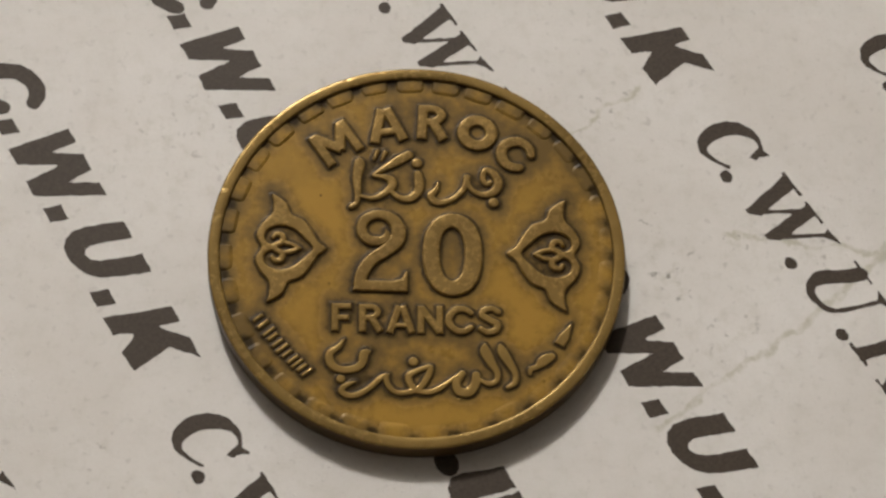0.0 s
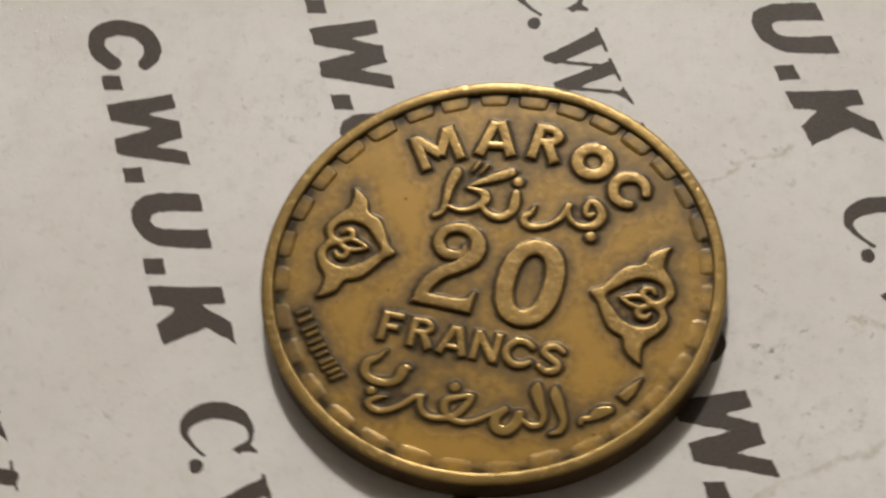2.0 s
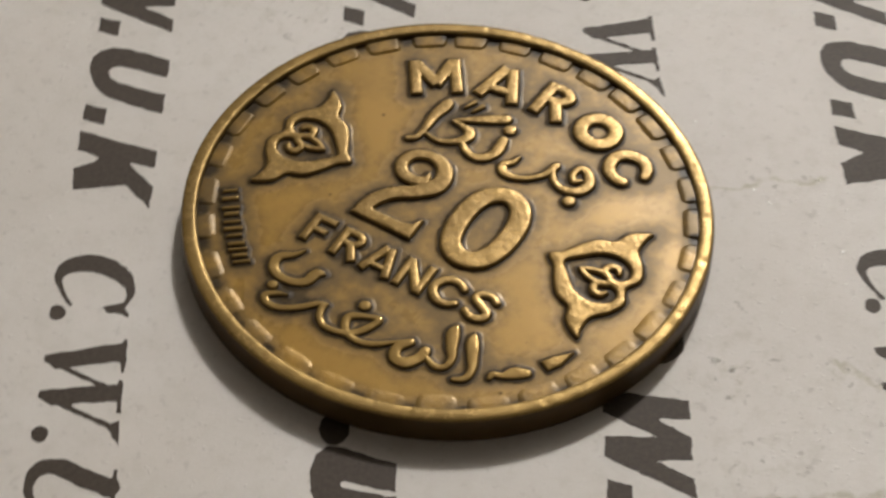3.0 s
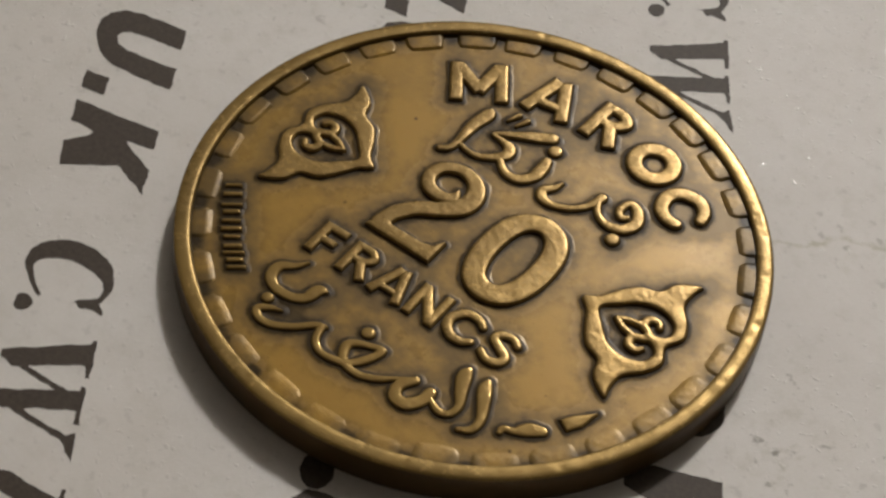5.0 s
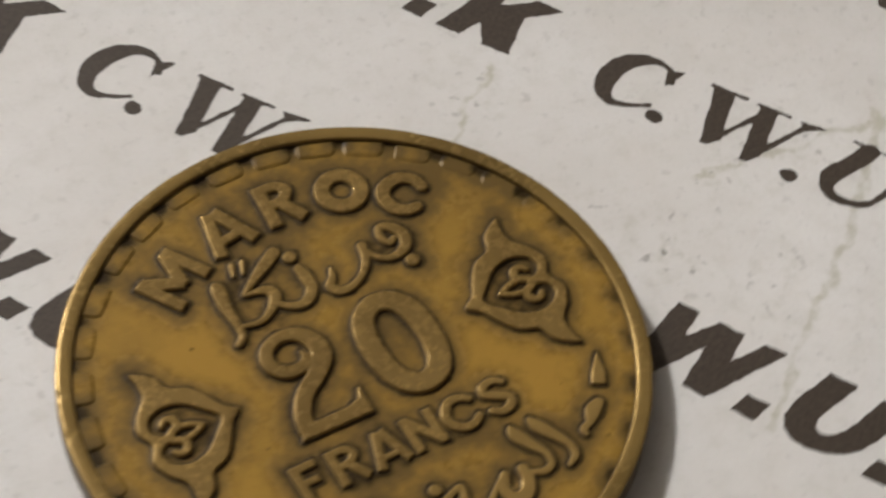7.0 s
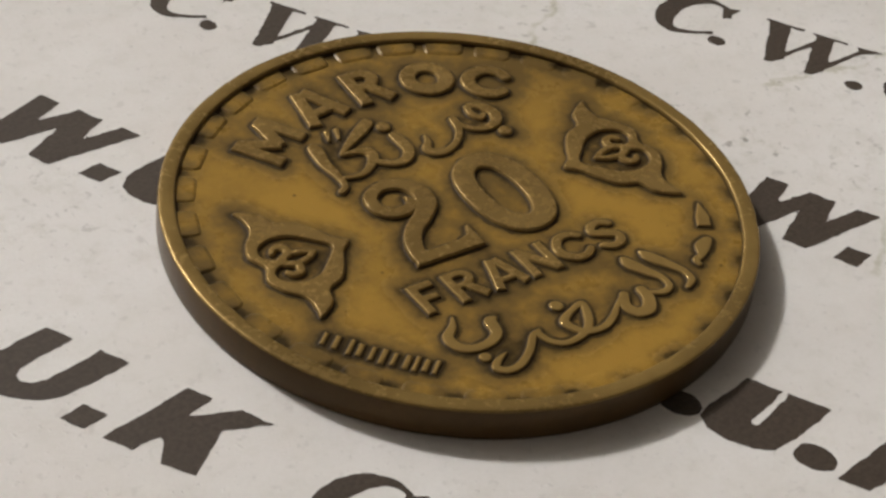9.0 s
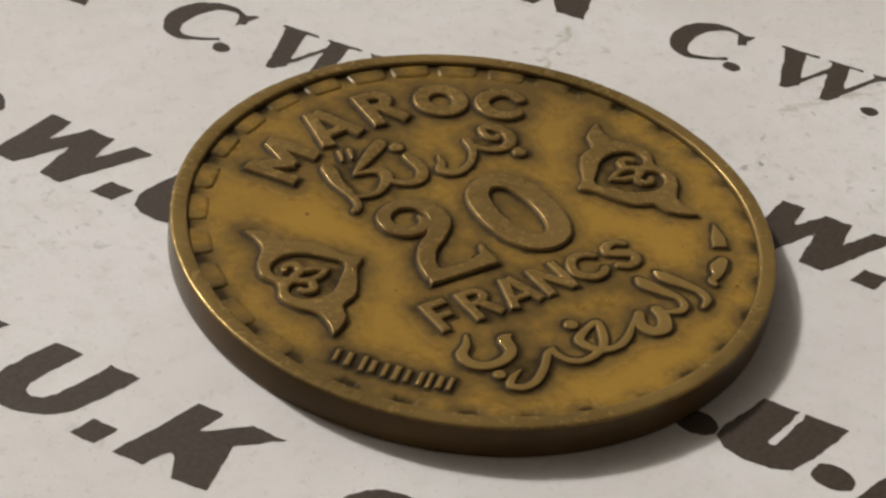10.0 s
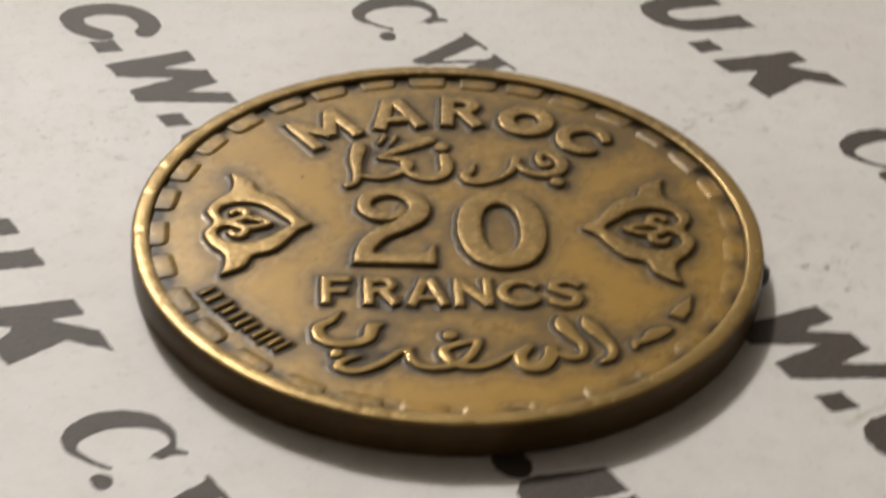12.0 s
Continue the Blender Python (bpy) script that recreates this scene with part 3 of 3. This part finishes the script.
    # the unit
    small = {
        "F": union(bar(-0.42, -0.83, -0.42, 0.83, 0.42), bar(-0.5, 0.64, 0.5, 0.64, 0.38), bar(-0.5, -0.02, 0.36, -0.02, 0.34)),
        "R": union(bar(-0.45, -0.83, -0.45, 0.83, 0.42), stroke([(-0.4, 0.64, 0.36), (0.15, 0.64, 0.36), (0.4, 0.35, 0.38), (0.15, 0.06, 0.36), (-0.4, 0.02, 0.34)]),
                   bar(0.0, 0.08, 0.56, -0.82, 0.42)),
        "A": union(bar(-0.62, -0.83, -0.08, 0.80, 0.42), bar(0.62, -0.83, 0.08, 0.80, 0.42), bar(-0.36, -0.36, 0.36, -0.36, 0.3)),
        "N": union(bar(-0.52, -0.83, -0.52, 0.83, 0.40), bar(0.52, -0.83, 0.52, 0.83, 0.40), bar(-0.5, 0.68, 0.5, -0.68, 0.44)),
        "C": stroke([(0.62, 0.42, 0.34), (0.28, 0.63, 0.38), (-0.22, 0.60, 0.42), (-0.58, 0.15, 0.44), (-0.54, -0.28, 0.44), (-0.15, -0.62, 0.42), (0.30, -0.63, 0.38), (0.62, -0.42, 0.34)]),
        "S": stroke([(0.50, 0.46, 0.34), (0.15, 0.66, 0.36), (-0.30, 0.55, 0.40), (-0.40, 0.25, 0.40), (0.0, 0.0, 0.42), (0.40, -0.25, 0.42), (0.32, -0.60, 0.42), (-0.12, -0.72, 0.38), (-0.50, -0.52, 0.34)]),
    }
    for char, x, y in (("F", -4.12, -4.16), ("R", -2.55, -4.16), ("A", -0.86, -4.18), ("N", 0.80, -4.15), ("C", 2.46, -4.12), ("S", 4.14, -4.05)):
        ob = relief("raised_letter", small[char], (-1.1, -1.2, 1.1, 1.2), 0.125, coin, 0.07, 0.028, swell=-0.02)
        ob.matrix_basis = Matrix.Translation((x * MM, y * MM, 0)) @ Matrix.Rotation(radians(1.5), 4, "Z") @ Matrix.Diagonal((1.02, 1.04, 1, 1))

    # Arabic for the unit, above the value
    script = [
        [stroke([(-3.48, 5.75, 0.30), (-3.45, 5.45, 0.62), (-3.56, 4.6, 0.52), (-3.50, 3.6, 0.36), (-3.55, 3.0, 0.30), (-3.85, 2.72, 0.30)]),
         stroke([(-0.62, 6.18, 0.55), (-1.2, 5.80, 0.55), (-2.1, 5.20, 0.34), (-2.62, 4.78, 0.18), (-2.1, 4.72, 0.30), (-1.62, 4.55, 0.5), (-1.55, 4.12, 0.5), (-2.0, 3.62, 0.36), (-2.6, 3.32, 0.28), (-3.3, 3.42, 0.22)]),
         stroke([(-1.72, 3.92, 0.28), (-1.1, 3.42, 0.36), (-0.45, 3.40, 0.46), (0.0, 3.9, 0.50), (0.02, 4.5, 0.55), (-0.06, 4.98, 0.42)])],
        [stroke([(-2.62, 5.82, 0.14), (-2.44, 6.35, 0.26)])],
        [stroke([(-2.18, 5.78, 0.14), (-1.98, 6.32, 0.26)])],
        [disc(-0.12, 5.68, 0.30)],
        [disc(4.35, 3.28, 0.30)],
        [stroke([(1.12, 4.42, 0.14), (1.0, 4.0, 0.30), (0.72, 3.62, 0.42), (0.95, 3.24, 0.42), (1.5, 3.22, 0.34), (2.15, 3.56, 0.30), (2.62, 4.15, 0.34), (2.80, 4.85, 0.42)]),
         stroke([(2.80, 4.55, 0.30), (3.15, 4.02, 0.30), (3.75, 3.78, 0.36), (4.40, 4.02, 0.50), (4.62, 4.62, 0.52), (4.30, 5.20, 0.46), (3.85, 5.35, 0.34), (3.70, 4.85, 0.32), (3.92, 4.48, 0.30), (4.16, 4.62, 0.26)])],
    ]
    for strokes in script:
        relief("arabic_letter", union(*strokes), (-4.4, 2.2, 5.3, 6.9), 0.13, coin, 0.07, 0.028)

    # Arabic for the country, at the foot
    script = [
        [stroke([(-4.02, -5.52, 0.16), (-4.28, -5.95, 0.34), (-4.76, -6.38, 0.48), (-4.70, -6.95, 0.5), (-4.2, -7.30, 0.46), (-3.5, -7.28, 0.46), (-2.98, -6.95, 0.5), (-2.86, -6.35, 0.55), (-2.55, -6.22, 0.2)])],
        [stroke([(-3.28, -8.02, 0.14), (-3.75, -8.22, 0.32), (-4.06, -8.55, 0.38), (-3.70, -8.84, 0.38), (-3.1, -8.76, 0.38), (-2.4, -8.28, 0.36), (-1.85, -7.70, 0.34), (-1.50, -7.55, 0.22)]),
         stroke([(-1.62, -7.65, 0.36), (-1.45, -8.22, 0.34), (-1.0, -8.58, 0.34), (-0.35, -8.55, 0.36), (0.25, -8.28, 0.38), (0.66, -7.7, 0.40), (0.84, -7.05, 0.36), (0.30, -7.18, 0.32), (-0.30, -7.52, 0.42), (-0.30, -7.95, 0.42), (0.10, -8.42, 0.36),
                 (0.8, -8.50, 0.36), (1.45, -8.22, 0.34), (2.05, -7.72, 0.26), (2.50, -7.42, 0.30)]),
         stroke([(2.62, -7.35, 0.42), (2.30, -7.9, 0.5), (2.48, -8.40, 0.55), (3.0, -8.42, 0.6), (3.36, -7.9, 0.55), (3.40, -7.42, 0.5)]),
         stroke([(3.86, -5.6, 0.26), (3.92, -6.0, 0.62), (4.22, -6.6, 0.52), (4.56, -7.2, 0.36), (4.52, -7.72, 0.34), (4.12, -7.90, 0.36), (3.6, -7.68, 0.26)])],
        [stroke([(4.74, -5.6, 0.26), (4.88, -6.0, 0.60), (5.24, -6.6, 0.52), (5.58, -7.25, 0.38), (5.55, -7.8, 0.36), (5.18, -8.08, 0.26)])],
        [disc(-0.10, -6.72, 0.29)],
        [disc(-4.11, -7.88, 0.26)],
    ]
    for strokes in script:
        relief("arabic_letter", union(*strokes), (-5.5, -9.5, 6.4, -5.0), 0.105, coin, 0.08, 0.028, swell=-0.02)

    # two heart-shaped leaf ornaments, one the mirror of the other
    heart = [(5.18, 0.02), (5.66, 0.45), (6.05, 1.15), (6.55, 1.80), (7.25, 2.12), (7.50, 2.75), (7.95, 3.15), (8.40, 3.36), (8.30, 2.90), (8.34, 2.15), (8.90, 1.45), (9.16, 0.72), (8.86, 0.0)]
    heart = heart + [(x, -y) for x, y in heart[-2:0:-1]]
    hole = [(5.95, 0.0), (6.45, 0.62), (7.10, 1.20), (7.88, 1.38), (8.55, 1.08), (8.70, 0.55), (8.38, 0.22), (7.95, 0.20), (7.95, -0.20), (8.38, -0.22), (8.70, -0.55), (8.55, -1.08), (7.88, -1.38), (7.10, -1.20), (6.45, -0.62)]
    curl = [(8.05, 0.16, 0.30), (7.66, 0.38, 0.34), (7.72, 0.75, 0.34), (8.05, 0.82, 0.28), (8.22, 0.62, 0.22)]
    leaf = cut(outline(heart, True), outline(hole, True))
    sprig = union(stroke(curl), stroke([(x, -y, w) for x, y, w in curl]), stroke([(7.70, 0.34, 0.26), (7.15, 0.22, 0.26), (6.72, 0.0, 0.22)]), stroke([(7.70, -0.34, 0.26), (7.15, -0.22, 0.26), (6.72, 0.0, 0.22)]))
    for side in (1, -1):
        flip = (lambda s, k: (lambda x, y: s(x * k, y)))
        ornament = relief("heart_ornament", flip(union(leaf, sprig), side), (4.8, -3.8, 9.6, 3.8) if side > 0 else (-9.6, -3.8, -4.8, 3.8), 0.155, coin, 0.07, 0.03, label="heart-shaped leaf ornament")
        if side > 0:
            ornament.matrix_basis = Matrix.Translation((-0.32 * MM, 0.10 * MM, 0)) @ Matrix.Diagonal((1.05, 1.03, 1, 1))

    # mint marks, and the engraver's mark as plain bars
    relief("mint_mark", outline([(8.76, -4.10), (8.62, -5.05), (8.30, -5.56), (7.80, -5.30), (8.10, -4.80)]), (7.4, -6.0, 9.1, -3.7), 0.11, coin, 0.08, 0.028)
    relief("mint_mark", stroke([(7.62, -6.15, 0.42), (7.20, -6.40, 0.62), (6.85, -6.78, 0.34), (6.45, -6.95, 0.3), (6.42, -7.2, 0.22)]), (6.0, -7.6, 8.2, -5.7), 0.09, coin, 0.08, 0.028)
    for k in range(11):
        s = (k + random.uniform(-0.12, 0.12)) / 10
        x, y = -8.80 + 2.84 * s, -4.40 - 3.14 * s - 0.22 * math.sin(s * math.pi)
        long = 0.25 + 0.03 * (k % 3)
        relief("engraver_bar", bar(x - long, y - long * 0.85, x + long, y + long * 0.85, 0.17 + 0.04 * (k % 2)), (x - 0.9, y - 0.9, x + 0.9, y + 0.9), 0.11, coin, 0.10, 0.035, skirt_width=0.30)
    spread_wear_shade(field)
    return coin


# ---- the printed paper ----
def paper_height(x, y):
    """The sheet's gentle waves and its creases, in mm; flat under the coin."""
    r = np.hypot(x, y)
    away = np.clip((r - 12.5) / 14, 0, 1)
    away = away * away * (3 - 2 * away)
    waves = 0.10 * np.sin(x / 9.0 + 0.7) * np.cos(y / 13.0) + 0.05 * np.sin((x + 2 * y) / 7.0)
    return away * waves


def printed(name, shape, reach, m, parent, cell=0.06):
    """Ink on the paper, 0.012 mm proud of it, with the shape's own outline."""
    c, s, ox, oy = m
    xs, ys, gx, gy, d = field_of(shape, reach, cell)
    d = d + 0.075 * (mottled(gx * c - gy * s + ox, gx * s + gy * c + oy, 2.5) - 0.5) + 0.045 * (mottled(gx * c - gy * s + ox, gx * s + gy * c + oy, 6.0) - 0.5)
    inside = d < 0
    keep = inside[:-1, :-1] | inside[1:, :-1] | inside[:-1, 1:] | inside[1:, 1:]
    dy, dx = np.gradient(d, cell)
    out = np.clip(d, 0, 1.5 * cell)
    gx, gy = gx - out * dx, gy - out * dy
    wx, wy = ox + c * gx - s * gy, oy + s * gx + c * gy
    z = paper_height(wx, wy) + 0.012
    return part(name, grid_mesh(name, xs, ys, z, keep, (wx, wy)), MAT_INK, parent)


def bold_glyphs(round_dots):
    """Heavy slanted capitals, set out from the point before the last letter."""
    dot = disc(-0.02, 0.02, 0.80, 0.64) if round_dots else outline([(-0.66, -0.51), (0.38, -0.53), (0.68, 0.51), (-0.35, 0.52)])
    base = -0.57
    glyphs = {
        "C": stroke([(-13.22, 2.08, 0.92), (-13.62, 2.48, 1.0), (-14.35, 2.60, 0.95), (-15.38, 2.22, 0.97), (-16.12, 1.05, 1.08), (-16.12, 0.02, 1.15), (-15.52, -0.36, 1.0), (-14.75, -0.30, 0.95), (-13.95, 0.18, 0.92), (-13.72, 0.36, 0.80)]),
        "W": outline([(x - 11.14, y + base) for x, y in [(0, 0), (1.15, 0), (2.40, 2.25), (2.41, 0), (3.45, -0.03), (5.46, 3.68), (4.49, 3.68), (3.60, 2.0), (3.55, 3.65), (2.37, 3.65), (1.40, 2.1), (1.44, 3.65), (0.46, 3.65)]]),
        "U": outline([(-3.75, 3.18), (-4.20, 2.0), (-4.50, 1.0), (-4.52, 0.3), (-4.32, -0.22), (-3.85, -0.52), (-3.15, -0.60), (-2.35, -0.42), (-1.60, 0.02), (-1.15, 0.55), (-0.82, 1.20), (-0.10, 3.18),
                      (-1.36, 3.18), (-1.85, 1.65), (-2.12, 0.95), (-2.45, 0.52), (-2.88, 0.32), (-3.20, 0.48), (-3.28, 0.85), (-3.05, 1.65), (-2.50, 3.18)]),
        "K": outline([(x + 1.05, y + base) for x, y in [(0, 0), (1.19, 0), (1.75, 1.2), (2.42, 0), (3.75, 0.08), (3.36, 2.45), (4.75, 3.68), (3.45, 3.72), (1.98, 2.45), (2.23, 3.66), (1.23, 3.68)]]),
    }
    if round_dots:
        glyphs["U"] = cut(outline([(-3.63, 2.68), (-4.36, 0.45), (-4.42, -0.2), (-4.0, -0.62), (-3.1, -0.86), (-2.1, -0.78), (-1.42, -0.42), (-0.92, 0.6), (-0.28, 2.74)]),
                          stroke([(-2.0, 3.2, 0.22), (-2.3, 1.6, 0.30), (-2.52, 0.62, 0.42)]))
    dots = [(-12.96, 0.0), (-6.07, 0.0), (0.0, 0.0)]
    reach = {"C": (-17.2, -1.5, -12.0, 4.0), "W": (-11.6, -1.2, -5.2, 3.8), "U": (-4.8, -1.4, 0.6, 3.6), "K": (0.6, -1.1, 6.2, 3.6)}
    return glyphs, dot, dots, reach, (-1.1, -1.0, 1.1, 1.0)


def serif_glyphs():
    """Slanted capitals with thick and thin strokes and hairline serifs, set out from the first point."""
    base = -0.25
    glyphs = {
        "C": union(stroke([(-0.16, 2.25, 0.30), (-0.55, 2.88, 0.28), (-1.35, 3.02, 0.42), (-2.28, 2.46, 0.85), (-2.80, 1.35, 1.00), (-2.66, 0.28, 0.80), (-2.05, -0.18, 0.44), (-1.20, 0.06, 0.24), (-0.45, 0.52, 0.18)]),
                   outline([(-0.32, 1.92), (0.20, 3.08), (0.04, 3.12), (-0.62, 2.72)])),
        "W": union(outline([(1.62, 3.05), (2.62, 3.10), (3.12, 0.30), (2.62, base), (2.36, base)]), bar(1.45, 3.10, 3.25, 3.16, 0.17), bar(2.62, base + 0.1, 4.25, 3.0, 0.24),
                   outline([(3.85, 3.10), (4.75, 3.12), (5.02, 0.35), (4.52, base), (4.24, base)]), bar(3.68, 3.15, 5.35, 3.20, 0.17), bar(4.50, base + 0.1, 6.20, 3.2, 0.24),
                   outline([(5.75, 3.26), (7.15, 3.42), (6.45, 3.02), (6.10, 2.75)])),
        "U": union(stroke([(9.15, 3.25, 0.85), (8.60, 2.0, 0.85), (8.12, 0.95, 0.82), (8.32, 0.20, 0.62), (9.10, -0.05, 0.42), (10.0, 0.25, 0.32), (10.55, 1.2, 0.28), (11.15, 3.3, 0.26)]),
                   bar(8.25, 3.40, 9.98, 3.44, 0.17), outline([(10.45, 3.50), (11.95, 3.56), (11.35, 3.20), (11.0, 3.0)])),
        "K": union(bar(13.12, 0.05, 14.05, 3.45, 0.80), bar(12.35, 0.08, 13.95, 0.12, 0.17), bar(13.3, 3.50, 14.95, 3.54, 0.17), bar(13.7, 1.45, 16.35, 3.4, 0.24), bar(15.6, 3.50, 17.0, 3.54, 0.17),
                   outline([(14.55, 2.05), (15.3, 2.35), (16.25, 0.10), (15.35, 0.10)]), bar(14.95, 0.08, 16.75, 0.12, 0.17)),
    }
    dots = [(0.0, 0.0), (6.52, 0.05), (11.67, 0.0)]
    reach = {"C": (-3.5, -0.7, 0.6, 3.6), "W": (1.2, -0.7, 7.5, 3.7), "U": (7.6, -0.7, 12.2, 3.9), "K": (12.0, -0.4, 17.3, 3.8)}
    return glyphs, disc(0, 0, 0.40, 0.36), dots, reach, (-0.7, -0.6, 0.7, 0.6)


ALONG = Vector((0.505, -0.863))
UP = Vector((0.863, 0.505))


def build_paper():
    sheet = tagged(new("paper_sheet"), "off-white glossy paper sheet printed with rows of dark initials", "paper")
    xs = np.concatenate([np.arange(-105, -36, 3.0), np.arange(-36, 36, 0.6), np.arange(36, 108, 3.0)])
    ys = np.concatenate([np.arange(-140, -36, 4.0), np.arange(-36, 36, 0.6), np.arange(36, 143, 4.0)])
    gx, gy = np.meshgrid(xs, ys)
    keep = np.ones((len(ys) - 1, len(xs) - 1), bool)
    body = part("sheet", grid_mesh("sheet", xs, ys, paper_height(gx, gy), keep), MAT_PAPER, sheet)
    solid = body.modifiers.new("thickness", "SOLIDIFY")
    solid.thickness, solid.offset = 0.00010, -1.0
    # rows of the text: kind, the three points along the row, their place across the rows, and the row's own slant in degrees
    rows_ = [("bold", (-18.95, -12.5, -6.43), -16.77, 0.5), ("serif", (5.65, 12.15, 17.3), -16.86, 0.8), ("bold", (-20.58, -13.69, -8.1), -4.95, -0.6),
             ("round", (5.0, 11.45, 16.74), -4.54, 0.0), ("bold", (-40.2, -33.3, -27.2), 6.35, 1.0), ("serif", (-15.65, -9.13, -3.98), 6.58, 2.0), ("bold", (7.3, 14.21, 20.0), 7.38, 0.4),
             ("bold", (-21.3, -14.34, -8.25), 18.67, 2.2), ("serif", (3.90, 10.42, 15.57), 18.80, 2.0), ("bold", (-21.8, -14.9, -8.79), 30.98, 1.0), ("serif", (3.4, 9.9, 15.1), 30.85, 1.0),
             ("serif", (-5.55, 1.0, 6.1), -29.3, 0.5)]
    # single letters set a little off their row's spacing: (row, letter): along, across
    nudges = {(2, "W"): (-0.36, -0.10), (6, "W"): (-0.17, 0.0), (6, "U"): (0.10, 0.06), (7, "U"): (-0.08, 0.0), (7, "K"): (0.09, 0.03), (0, "K"): (0.06, 0.05), (0, "C"): (-0.44, 0.0), (2, "C"): (-0.1, -0.05)}
    for row, (kind, points, across, slant) in enumerate(rows_):
        glyphs, dot, dots, reach, dot_reach = serif_glyphs() if kind == "serif" else bold_glyphs(kind == "round")
        mid = points[0] if kind == "serif" else points[2]
        turn = math.atan2(ALONG.y, ALONG.x) + radians(slant)
        c, s = math.cos(turn), math.sin(turn)
        origin = ALONG * mid + UP * across
        for n, (char, shape) in enumerate(glyphs.items()):
            k = min(n, 2)
            dx = points[k] - mid - dots[k][0]
            aside, up = nudges.get((row, char), (0.0, 0.0))
            dx += aside
            printed("printed_letter", shape, reach[char], (c, s, origin.x + c * dx - s * up, origin.y + s * dx + c * up), sheet)
            if n < 3:
                dx, dy = points[k] - mid, dots[k][1]
                printed("printed_point", dot, dot_reach, (c, s, origin.x + c * dx - s * dy, origin.y + s * dx + c * dy), sheet)
    return sheet


# ---- the room, plain, which closes the place ----
def build_room():
    for name, size, at, material in (
        ("floor", (5.4, 5.4, 0.1), (0, 0, -0.80), MAT_FLOOR), ("ceiling", (5.4, 5.4, 0.1), (0, 0, 1.80), MAT_CEILING),
        ("wall_north", (5.4, 0.1, 2.5), (0, 2.65, 0.5), MAT_WALL), ("wall_south", (5.4, 0.1, 2.5), (0, -2.65, 0.5), MAT_WALL),
        ("wall_east", (0.1, 5.2, 2.5), (2.65, 0, 0.5), MAT_WALL), ("wall_west", (0.1, 5.2, 2.5), (-2.65, 0, 0.5), MAT_WALL)):
        tagged(part(name, box(size, at), material), "plain painted " + name.split("_")[0], name.split("_")[0], kind="structure")
    table = tagged(new("table"), "plain brown wooden table under the paper", "table")
    part("tabletop", box((1.2, 0.7, 0.03), (0.1, 0.05, -0.0154), 0.003), MAT_WOOD, table)
    for x in (-0.45, 0.65):
        for y in (-0.25, 0.35):
            part("leg", box((0.05, 0.05, 0.7196), (x, y, -0.3902), 0.003), MAT_WOOD, table)


build_room()
build_paper()
build_coin()
